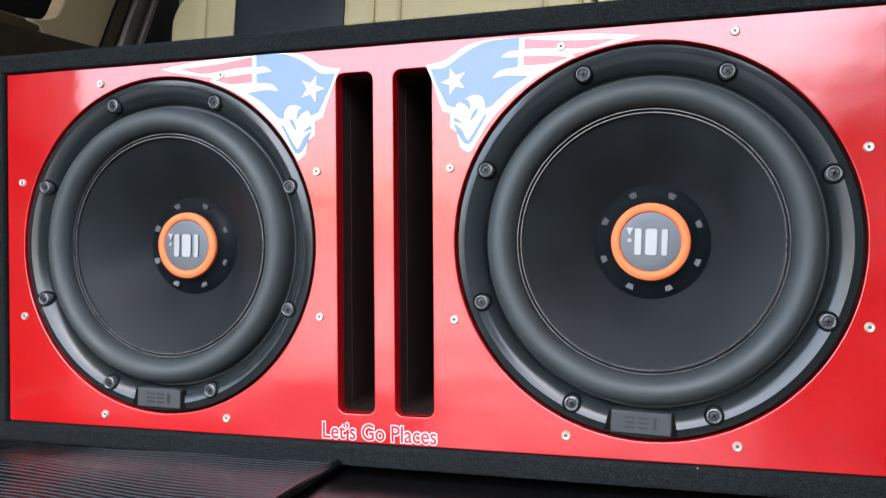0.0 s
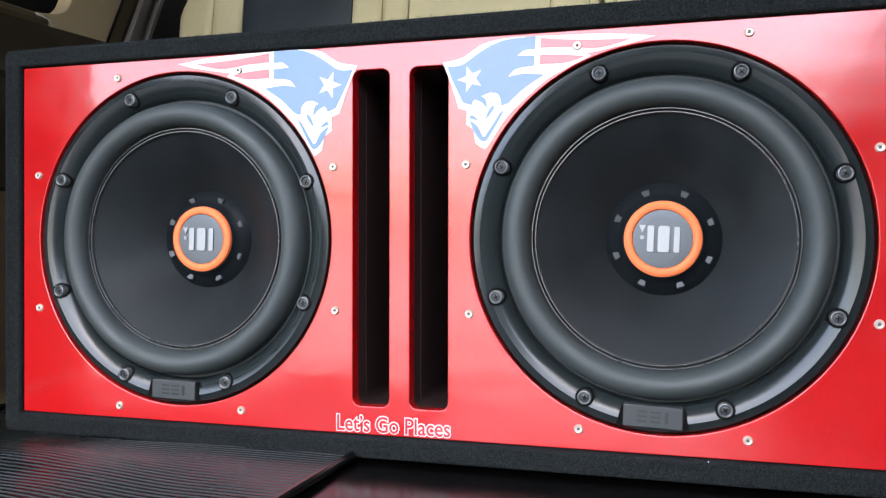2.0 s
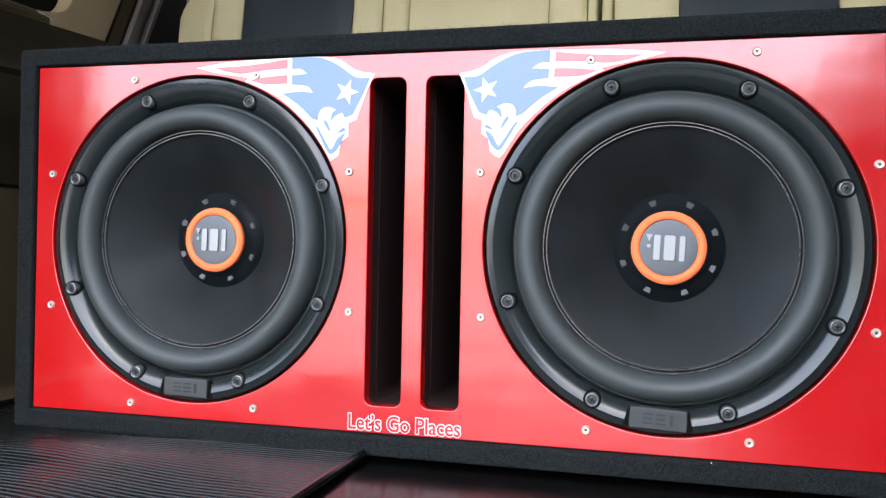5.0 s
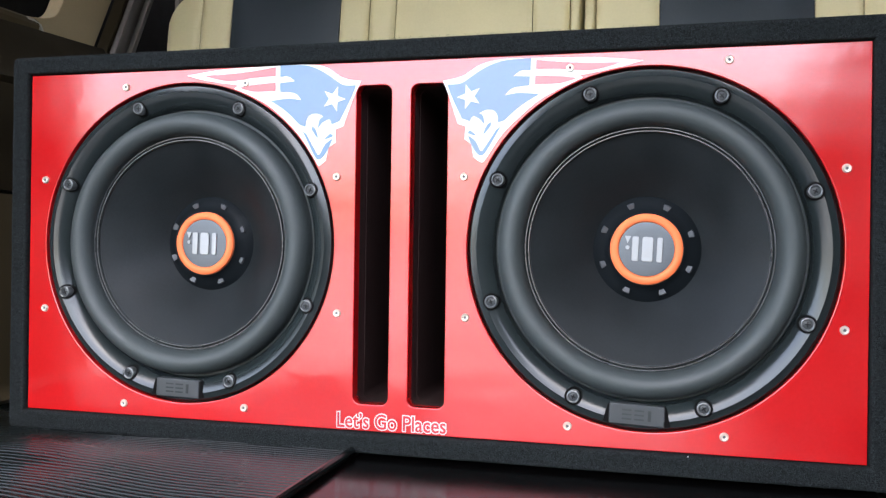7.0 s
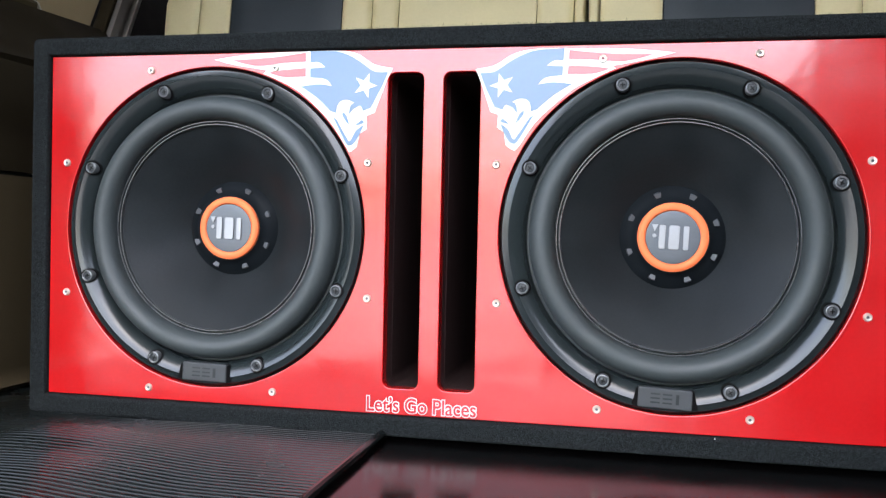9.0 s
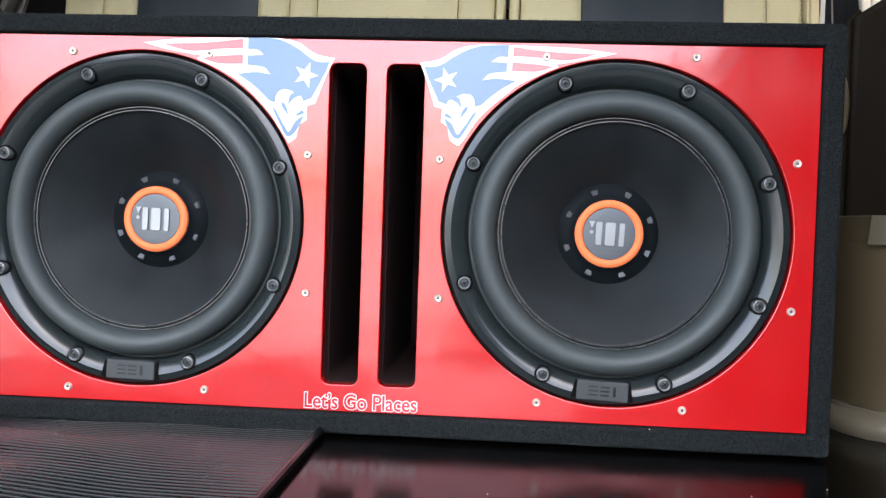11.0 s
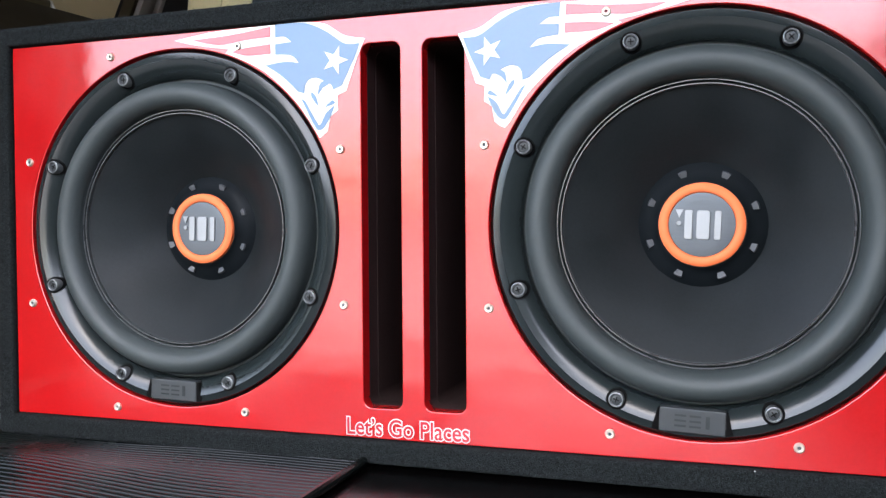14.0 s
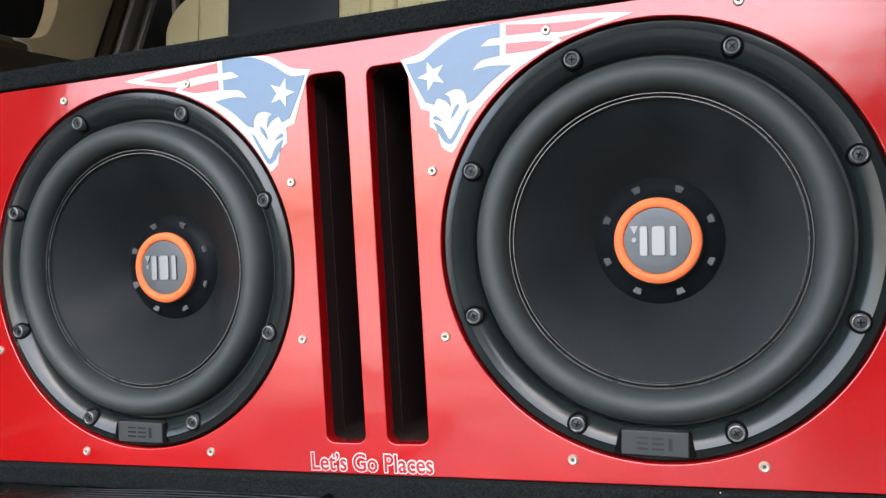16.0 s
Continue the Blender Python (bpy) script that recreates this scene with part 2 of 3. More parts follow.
# added, unseen: stands in for shaded ground near the car in low reflections
structure("apron", box(-9.0, 9.0, -5.6, 3.0, -0.80, -0.774), DARK_STRIP, "unseen dark strip under and behind the vehicle, added to darken low reflections", "asphalt", 0)
floor = structure("floor", box(-0.80, 0.80, -0.46, 1.6, -0.06, -0.003, 0.004), FLOOR, "smooth black cargo floor board with a satin sheen", "cargo floor")
structure("ceiling", box(-0.80, 0.80, -0.30, 2.2, 0.98, 1.02, 0.01), HEADLINER, "pale fabric headliner over the cargo space", "headliner")
structure("wall_front", box(-1.0, 1.0, 2.2, 2.25, -0.3, 1.02), BLACK, "dark cabin end beyond the seats", "cabin wall")
structure("wall_left", box(-0.90, -0.86, -0.42, 2.25, -0.4, 1.02), BLACK, "dark inner body side behind the trim", "body side")
structure("wall_right", box(0.90, 0.94, -0.42, 2.25, -0.4, 1.02), BLACK, "dark inner body side behind the trim", "body side")
structure("bumper", box(-0.9, 0.9, -0.60, -0.46, -0.40, -0.05, 0.03, 3), CAR_PAINT, "rear bumper below the tailgate opening", "bumper")


# added, unseen: stepped board keeps bright sky out of the red panel's right-hand reflections
structure("wall_yard", slab([[(-0.15, -0.78), (6.0, -0.78), (6.0, 1.8), (1.70, 1.8), (0.82, 0.86), (0.46, 0.86), (0.46, -0.25), (-0.15, -0.25)]], -3.4, -3.2), BROWN, "unseen dark stepped board added to darken reflections on the right", "yard wall")


# ---- rear pillars of the tailgate opening ----
def pillar(name, x0, x1):
    structure(name, box(x0, x1, -0.42, -0.30, -0.05, 1.02, 0.02, 3), BROWN, "brown plastic pillar trim beside the tailgate opening", "pillar")


pillar("pillar_left", -0.86, -0.668)
pillar("pillar_right", 0.50, 0.90)
gate = thing("tailgate", "raised tailgate over the cargo opening", "tailgate", (0, -0.28, 1.04))
bm = box(-0.75, 0.75, -1.1, 0.0, -0.03, 0.03, 0.02)
bmesh.ops.rotate(bm, verts=bm.verts[:], matrix=Matrix.Rotation(radians(-18), 3, "X"))
part("gate_panel", bm, CAR_PAINT, gate)

# ---- side trim, left ----
left_trim = thing("side_trim", "tan and dark brown plastic side trim of the cargo space", "side trim")
part("lower_panel", wall_sheet([(-0.60, -0.32), (-0.565, -0.10), (-0.552, 0.06), (-0.548, 0.16), (-0.550, 0.40), (-0.56, 0.62)],
     [(-0.004, 0.0), (0.004, 0.012), (0.004, 0.03), (0.0, 0.04), (0.0, 0.2), (-0.004, 0.262)]), TAN, left_trim, "tan plastic lower panel")
part("upper_panel", wall_sheet([(-0.60, -0.32), (-0.567, -0.10), (-0.556, 0.06), (-0.552, 0.16), (-0.554, 0.40), (-0.564, 0.62)],
     [(0.0, 0.266), (0.002, 0.30), (0.006, 0.315), (0.002, 0.33), (0.0, 0.40)]), BROWN, left_trim)
latch = part("latch_cover", slab([outline_rect(0.0, 0.075, 0.312, 0.400, 0.02)], -0.004, 0.008, 0.003), BROWN, left_trim)
latch.matrix_basis = pose(-0.552, 0.094, 0, 0, 0, 90)
bm = bmesh.new()
pts = [(-0.60, 0.43), (-0.66, 0.46), (-0.75, 0.548), (-0.80, 0.56)]
rows = [[bm.verts.new((x, y, z + 0.045 * (y - 0.3))) for x, z in pts] for y in (-0.3, 0.0, 0.3, 0.64)]
for a, b in zip(rows, rows[1:]):
    for j in range(3):
        bm.faces.new((a[j], a[j + 1], b[j + 1], b[j]))
bmesh.ops.recalc_face_normals(bm, faces=bm.faces[:])
bmesh.ops.solidify(bm, geom=bm.faces[:], thickness=0.012)
part("shoulder_panel", bm, BROWN, left_trim, "dark brown shoulder panel")

door = thing("cabin_side_panel", "tan cabin side panel with a dark rounded window cutout", "side panel")


def side_plate(outlines, x0, x1, bevel=0.002):
    """A plate lying along the vehicle's side: outlines of (y, z)."""
    bm = slab(outlines, x0, x1, bevel)
    for v in bm.verts:
        v.co = Vector((v.co.y, v.co.x, v.co.z))
    bmesh.ops.reverse_faces(bm, faces=bm.faces[:])
    return bm


# panel uses the lightened tan in place of light falling on it
part("panel", side_plate([[(-0.2, 0.50), (0.555, 0.53), (0.600, 0.62), (0.75, 0.92), (-0.2, 0.92)], smooth_outline([(-0.1, 0.575), (0.30, 0.572), (0.445, 0.585), (0.487, 0.625), (0.505, 0.70), (0.505, 0.86), (-0.1, 0.86)], (0, 5, 6))], -0.80, -0.77), LIT_TRIM, door)
part("window", side_plate([outline_rect(-0.15, 0.535, 0.55, 0.88)], -0.815, -0.805, 0.0), BLACK, door, "dark tinted window pane")
part("trim_strip", sweep([(-0.766, 0.395, 0.571), (-0.766, 0.410, 0.571), (-0.766, 0.425, 0.567), (-0.766, 0.432, 0.556), (-0.766, 0.432, 0.546)], 0.0028), PALE, door, "pale trim strip")
part("sill_roll", sweep([(-0.775, -0.1, 0.550), (-0.775, 0.36, 0.563), (-0.775, 0.42, 0.564)], 0.013), TAN, door)
for k, (y0, y1, mat) in enumerate(((0.578, 0.588, BROWN), (0.590, 0.614, GREY), (0.616, 0.634, GREY), (0.636, 0.648, GREY), (0.650, 0.656, LIT_TRIM))):
    part("pillar_strip", side_plate([[(y0 - 0.05, 0.47), (y1 - 0.05, 0.47), (y1 + 0.20, 0.97), (y0 + 0.20, 0.97)]], -0.768 + 0.006 * (k % 2), -0.742 + 0.008 * (k % 2), 0.002), mat, door)

# ---- side trim, right ----
right_trim = thing("wheel_arch_trim", "tan plastic wheel arch trim with a rounded foot", "side trim")
ARCH = [(0.80, 0.056), (0.70, 0.057), (0.60, 0.065), (0.545, 0.079), (0.518, 0.097), (0.503, 0.122), (0.496, 0.16), (0.492, 0.25), (0.492, 0.55)]
part("foot", wall_sheet(ARCH, [(0.001, 0.0), (0.003, 0.004), (0.004, 0.008), (0.003, 0.0115), (0.0, 0.014), (-0.005, 0.016), (-0.010, 0.0172), (-0.0125, 0.019), (-0.013, 0.026)], 0.006), FOOT_TRIM, right_trim, "rounded glossy foot")
part("arch_panel", wall_sheet([(x + 0.012, y + 0.012) for x, y in ARCH], [(0.0, 0.0185), (0.0, 0.10), (0.002, 0.17), (0.001, 0.196), (-0.003, 0.2040)], 0.008), TAN, right_trim)
part("ledge", wall_sheet([(x + 0.016, y + 0.014) for x, y in ARCH], [(0.002, 0.2040), (0.001, 0.209), (-0.006, 0.232), (-0.012, 0.2335), (-0.05, 0.234)], 0.006), TAN, right_trim)
part("facet", wall_sheet([(0.72, 0.062), (0.62, 0.068), (0.56, 0.082), (0.534, 0.099), (0.521, 0.122)], [(0.0060, 0.2010), (0.0005, 0.2325)], 0.002), FOOT_TRIM, right_trim, "pale sloping facet")
upper = thing("quarter_panel", "dark brown plain side panel above the wheel arch, deep shade in its colour", "side panel")
# panel and edge strip take the shade-darkened brown
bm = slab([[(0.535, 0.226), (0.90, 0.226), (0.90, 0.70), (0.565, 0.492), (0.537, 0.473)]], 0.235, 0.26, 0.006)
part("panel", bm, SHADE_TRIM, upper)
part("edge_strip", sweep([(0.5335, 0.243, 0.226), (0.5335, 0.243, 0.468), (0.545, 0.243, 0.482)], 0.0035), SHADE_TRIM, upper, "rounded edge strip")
hook = thing("belt_buckle", "tan rounded plastic buckle beside the dark side panel", "buckle")
part("shell", slab([smooth_outline([(0.492, 0.406), (0.506, 0.407), (0.515, 0.394), (0.5205, 0.370), (0.520, 0.346), (0.514, 0.328), (0.492, 0.326)], (0, 6))], 0.196, 0.208, 0.003), TAN, hook, "tan rounded shell")
part("clip", slab([outline_rect(0.498, 0.517, 0.312, 0.3255, 0.003)], 0.198, 0.206, 0.001), BLACK, hook, "black clip")
pleat = thing("folded_sunshade", "pale pleated folded sunshade by the rear door", "sunshade")
for k in range(6):
    bm = box(-0.012, 0.012, -0.006, 0.006, -0.13, 0.13, 0.005)
    o = part("fold", bm, GREY if k % 3 == 2 else PALE, pleat)
    o.matrix_basis = pose(0.795 + 0.021 * k, 0.87 + 0.004 * (k % 2), 0.74, 0, -8, 25)


# ---- rear seats ----
def panel_pad(x0, x1, z0, z1, y, depth, puff, left_end, right_end, r_left, r_right):
    """An upholstered strip whose face bulges towards -y; the seat's outer top corners are rounded."""
    bm = bmesh.new()
    nx, nz = 14, 24
    grid = [[] for _ in range(nz + 1)]
    for i in range(nx + 1):
        u = i / nx
        x = x0 + (x1 - x0) * u
        top = z1
        if x < left_end + r_left:
            top = z1 - r_left + math.sqrt(max(r_left**2 - (left_end + r_left - x) ** 2, 0))
        if x > right_end - r_right:
            top = z1 - r_right + math.sqrt(max(r_right**2 - (x - right_end + r_right) ** 2, 0))
        for j in range(nz + 1):
            w = j / nz
            z = z0 + (top - z0) * w
            eu, ew = 1 - abs(2 * u - 1) ** 6, 1 - max(2 * w - 1, 0) ** 10
            grid[j].append(bm.verts.new((x, y - puff * eu * ew - 0.0022 * noise.noise(Vector((x * 20, z * 12, y))) + 0.13 * (z - 0.55), z)))
    for j in range(nz):
        for i in range(nx):
            bm.faces.new((grid[j][i], grid[j][i + 1], grid[j + 1][i + 1], grid[j + 1][i]))
    rim = [e for e in bm.edges if e.is_boundary]
    out = bmesh.ops.extrude_edge_only(bm, edges=rim)
    for v in out["geom"]:
        if isinstance(v, bmesh.types.BMVert):
            v.co.y += depth
    bmesh.ops.recalc_face_normals(bm, faces=bm.faces[:])
    return bm


def seat(x0, x1, strips, label):
    s = thing("rear_seat", label, "car seat", group="rear seats")
    part("frame", box(x0 + 0.03, x1 - 0.03, 0.66, 0.72, -0.003, 0.62, 0.02), BLACK_LEATHER, s)
    for a, b, mat in strips:
        part("back_panel", panel_pad(a + 0.0008, b - 0.0008, 0.03, 0.672, 0.606, 0.10, 0.015 if b - a < 0.02 else 0.007, x0, x1, 0.07, 0.05), mat, s, "black leather centre panel" if mat is BLACK_LEATHER else "cream leather panel")
    return s


left_seat = seat(-0.642, 0.119, [(-0.642, -0.574, LEATHER), (-0.574, -0.514, LEATHER), (-0.514, -0.303, BLACK_LEATHER), (-0.303, -0.248, LEATHER), (-0.248, -0.200, LEATHER), (-0.200, 0.038, LEATHER), (0.038, 0.100, LEATHER), (0.100, 0.119, LEATHER)], "cream leather rear seat back with a black centre panel")
right_seat = seat(0.123, 0.628, [(0.123, 0.142, LEATHER), (0.142, 0.243, LEATHER), (0.243, 0.474, BLACK_LEATHER), (0.474, 0.543, LEATHER), (0.543, 0.600, LEATHER), (0.600, 0.608, LEATHER), (0.608, 0.628, LEATHER)], "cream leather rear seat back with piped edge seams")


def stitches(parent, x, z0=0.40, z1=0.66):
    bm = bmesh.new()
    z = z0
    while z < z1:
        c = bmesh.ops.create_cube(bm, size=1)["verts"]
        for v in c:
            v.co = Vector((x + v.co.x * 0.0014, 0.6005 + 0.13 * (z - 0.55) + v.co.y * 0.002, z + v.co.z * 0.005))
        z += 0.008
    o = part("stitching", bm, THREAD, parent, "row of thread stitches", 0)
    tagged(o, kind="stuff")


for x in (0.5965,):
    stitches(right_seat, x)
for x in (0.104,):
    stitches(left_seat, x)
belt = thing("seat_belt", "pale narrow belt hanging beside the seat", "seat belt")
part("side_piping", box(-0.6465, -0.6380, 0.640, 0.655, 0.42, 0.70, 0.002), GREY, left_seat, "grey edge piping")
part("webbing", box(0.6345, 0.642, 0.625, 0.628, 0.0, 0.95, 0.0008), PALE, belt)
cord = thing("hanging_cord", "thin grey cord beside the seat", "cord")
part("strand", sweep([(0.668, 0.64, 0.0), (0.664, 0.64, 0.5), (0.650, 0.645, 0.75), (0.648, 0.65, 0.95)], 0.0014), GREY, cord)

# ---- ribbed rubber mat ----
mat_thing = thing("rubber_mat", "black ribbed rubber mat with shallow ripples on the cargo floor", "floor mat")
MX0, MX1, MY0, MY1, PITCH = -0.545, -0.050, -0.330, 0.30, 0.0076


def ripple(x, y):
    near = min(max((-y - 0.01) / 0.08, 0), 1) * (0.25 + 0.75 * min(max((-0.14 - x) / 0.14, 0), 1))
    return near * (0.0050 * math.sin(17 * x + 5.0 * y + 1.0) + 0.0058 * noise.noise(Vector((x * 8, y * 11, 1))) + 0.0055)


def bend(x, y):
    return 0.011 * noise.noise(Vector((x * 4.5, y * 2.0, 5))) + 0.002 * noise.noise(Vector((x * 13, y * 5.0, 2)))


cols = [MX0 + (MX1 - MX0) * k / 70 for k in range(71)]
profile = [(0.0, 0.0), (0.22, 0.0), (0.26, 0.0016), (0.32, 0.0023), (0.60, 0.0025), (0.88, 0.0023), (0.94, 0.0016), (0.97, 0.0), (1.0, 0.0)]
for k in range(int((MY1 - MY0) / PITCH)):
    bm = bmesh.new()
    rows = []
    for f, h in profile:
        y = MY0 + (k + f) * PITCH
        rows.append([bm.verts.new((x, y + bend(x, y), h * (1 if y < -0.008 else 0.1) + ripple(x, y))) for x in cols])
    for a, b in zip(rows, rows[1:]):
        for n in range(70):
            bm.faces.new((a[n], a[n + 1], b[n + 1], b[n]))
    bmesh.ops.recalc_face_normals(bm, faces=bm.faces[:])
    if sum(f.normal.z for f in bm.faces) < 0:
        bmesh.ops.reverse_faces(bm, faces=bm.faces[:])
    part("rib", bm, MAT_RUBBER, mat_thing, smooth=50)
edge = [(-0.0455, 0.30 - 0.634 * k / 24, 0.0022 + 0.3 * ripple(-0.05, 0.30 - 0.634 * k / 24)) for k in range(25)]
bm = sweep(edge, 0.0042)
for v in bm.verts:
    v.co.z = max(v.co.z, -0.0025)
part("side_border", bm, MAT_RUBBER, mat_thing, "smooth raised border")
front = [(MX0 + 0.5 * k / 30, -0.334 + bend(MX0 + 0.5 * k / 30, -0.334), 0.0022 + ripple(MX0 + 0.5 * k / 30, -0.334)) for k in range(31)]
part("front_border", sweep(front, 0.0045), MAT_RUBBER, mat_thing, "smooth raised border")

# ---- subwoofer enclosure ----
BX0, BX1, BZ0, BZ1 = -0.4235, 0.4180, 0.0205, 0.3845
WOOFERS = [(-0.2355, 0.2035, -1.4), (0.2315, 0.2035, -2.4)]
HOLE_R = 0.1662
SLOTS = [(-0.0475, -0.0115), (0.0085, 0.0450)]
enclosure = thing("subwoofer_box", "carpeted black subwoofer box with a glossy red front panel", "speaker box")
shell = slab([[(x, z * (1 - 0.016 * max(-x, 0))) for x, z in outline_rect(-0.4430, 0.4372, 0.0, 0.4055, 0.006)], outline_rect(BX0, BX1, BZ0, BZ1)], -0.006, 0.36, 0.004)
part("carpet_shell", shell, CARPET, enclosure, "charcoal carpet covering", 40)
part("back_board", box(-0.43, 0.43, 0.34, 0.355, 0.012, 0.39), CARPET, enclosure)
holes = [outline_circle(x, z, HOLE_R) for x, z, _ in WOOFERS] + [outline_rect(a, b, 0.0475, 0.3605, 0.0075) for a, b in SLOTS]
part("front_panel", slab([outline_rect(BX0 + 0.0008, BX1 - 0.0008, BZ0 + 0.0008, BZ1 - 0.0008)] + holes, 0.0, 0.0145, 0.0008), RED, enclosure, "glossy red painted front panel")
part("inner_board", slab([outline_rect(BX0, BX1, BZ0, BZ1)] + [outline_circle(x, z, 0.139) for x, z, _ in WOOFERS] + [outline_rect(a - 0.0005, b + 0.0005, 0.047, 0.361, 0.0075) for a, b in SLOTS], 0.0155, 0.034), PORT, enclosure)
for a, b in SLOTS:
    part("port_liner", slab([outline_rect(a - 0.006, b + 0.006, 0.041, 0.367, 0.01), outline_rect(a, b, 0.047, 0.361, 0.0075)], 0.0345, 0.30), PORT, enclosure)
    part("port_end", box(a - 0.006, b + 0.006, 0.301, 0.306, 0.04, 0.368), PORT, enclosure)

# short carpet fibres on the front frame and the top edge
rng = random.Random(7)
verts, faces = [], []
for k in range(46000):
    side = rng.random()
    if side < 0.36:
        x, z = rng.uniform(-0.441, 0.4355), rng.uniform(0.3855, 0.4025)
    elif side < 0.72:
        x, z = rng.uniform(-0.441, 0.4355), rng.uniform(0.0015, 0.0195)
    else:
        x, z = rng.choice((-0.4425, 0.418)) + rng.uniform(0.001, 0.0182), rng.uniform(0.002, 0.401)
    y = -0.0058
    if side < 0.36 and rng.random() < 0.25:
        z, y = 0.4052 - 0.0065 * max(-x, 0), rng.uniform(-0.003, 0.02)
    elif side >= 0.72 and rng.random() < 0.12:
        x, y = (0.4370 if x > 0 else -0.4428), rng.uniform(-0.003, 0.02)
    d = Vector((rng.gauss(0, 0.9), -abs(rng.gauss(0.3, 0.5)), rng.gauss(0.1, 0.9))).normalized() * rng.uniform(0.0012, 0.003)
    w = Vector((rng.gauss(0, 1), 0, rng.gauss(0, 1))).normalized() * 0.00016
    n0 = len(verts)
    p = Vector((x, y, z))
    verts += [p - w, p + w, p + d]
    faces.append((n0, n0 + 1, n0 + 2))
me = bpy.data.meshes.new("carpet_fuzz")
me.from_pydata(verts, [], faces)
me.materials.append(FIBRE)
fib = new("carpet_fuzz", me)
fib.parent = enclosure
tagged(fib, "short frayed carpet fibres", kind="stuff")


# panel screws: button heads with a hex socket
def screw_bm():
    bm = lathe([(0.0, 0.0006), (0.0014, 0.0006), (0.0016, -0.0021), (0.0029, -0.0023), (0.0037, -0.0015), (0.0040, -0.0003), (0.0040, 0.0008)], 24)
    return bm


SCREWS = [(-0.305, 0.367), (-0.167, 0.367), (-0.403, 0.270), (-0.067, 0.271), (-0.402, 0.131), (-0.065, 0.136), (-0.303, 0.0335), (-0.164, 0.0365),
          (0.161, 0.370), (0.301, 0.372), (0.062, 0.270), (0.398, 0.275), (0.065, 0.136), (0.398, 0.136), (0.163, 0.039), (0.301, 0.038)]
first = socket = None
for x, z in SCREWS:
    if first is None:
        first = part("panel_screw", screw_bm(), STEEL, enclosure, "bright button-head screw")
        first.location = (x, 0, z)
        socket = part("screw_socket", lathe([(0.0, -0.0010), (0.0014, -0.0010), (0.0014, 0.0)], 6), NOTCH, first, "grey hex socket")
    else:
        share(socket, "screw_socket", (0, 0, 0), (0, 0, 0), share(first, "panel_screw", (x, 0, z), (0, rng.uniform(0, 60), 0)))


# lettering: white outlined words
def words(text, size, y, offset, thick, tube=0.0):
    cu = bpy.data.curves.new("words", "FONT")
    cu.body, cu.size, cu.offset, cu.extrude, cu.align_x = text, size, offset, thick, "CENTER"
    cu.resolution_u = 4
    if tube:
        cu.fill_mode, cu.bevel_depth, cu.bevel_resolution = "NONE", tube, 1
    bm = upright(settle(new("words", cu)), y)
    for v in bm.verts:
        v.co.y = y + (v.co.y - y) * (0.4 if tube else 1)
    return bm


def fit_words(bm, x0, x1, z0, z1, grow=0.0):
    xs, zs = [v.co.x for v in bm.verts], [v.co.z for v in bm.verts]
    a, b, c, d = min(xs), max(xs), min(zs), max(zs)
    for v in bm.verts:
        v.co.x = x0 + (v.co.x - a) / (b - a) * (x1 - x0)
        v.co.z = z0 + (v.co.z - c) / (d - c) * (z1 - z0)
    return bm


SLOGAN = "Let\u2019s Go Places"
part("lettering_outline", fit_words(words(SLOGAN, 0.018, -0.0004, 0.0006, 0.0, 0.00055), -0.0640, 0.0485, 0.0228, 0.0398), WHITE_VINYL, enclosure, "white outline of the words Let's Go Places", 40)
part("lettering", fit_words(words(SLOGAN, 0.018, -0.0005, 0.0002, 0.0002), -0.0630, 0.0475, 0.0238, 0.0388), RED_VINYL, enclosure, "red words Let's Go Places", 0)


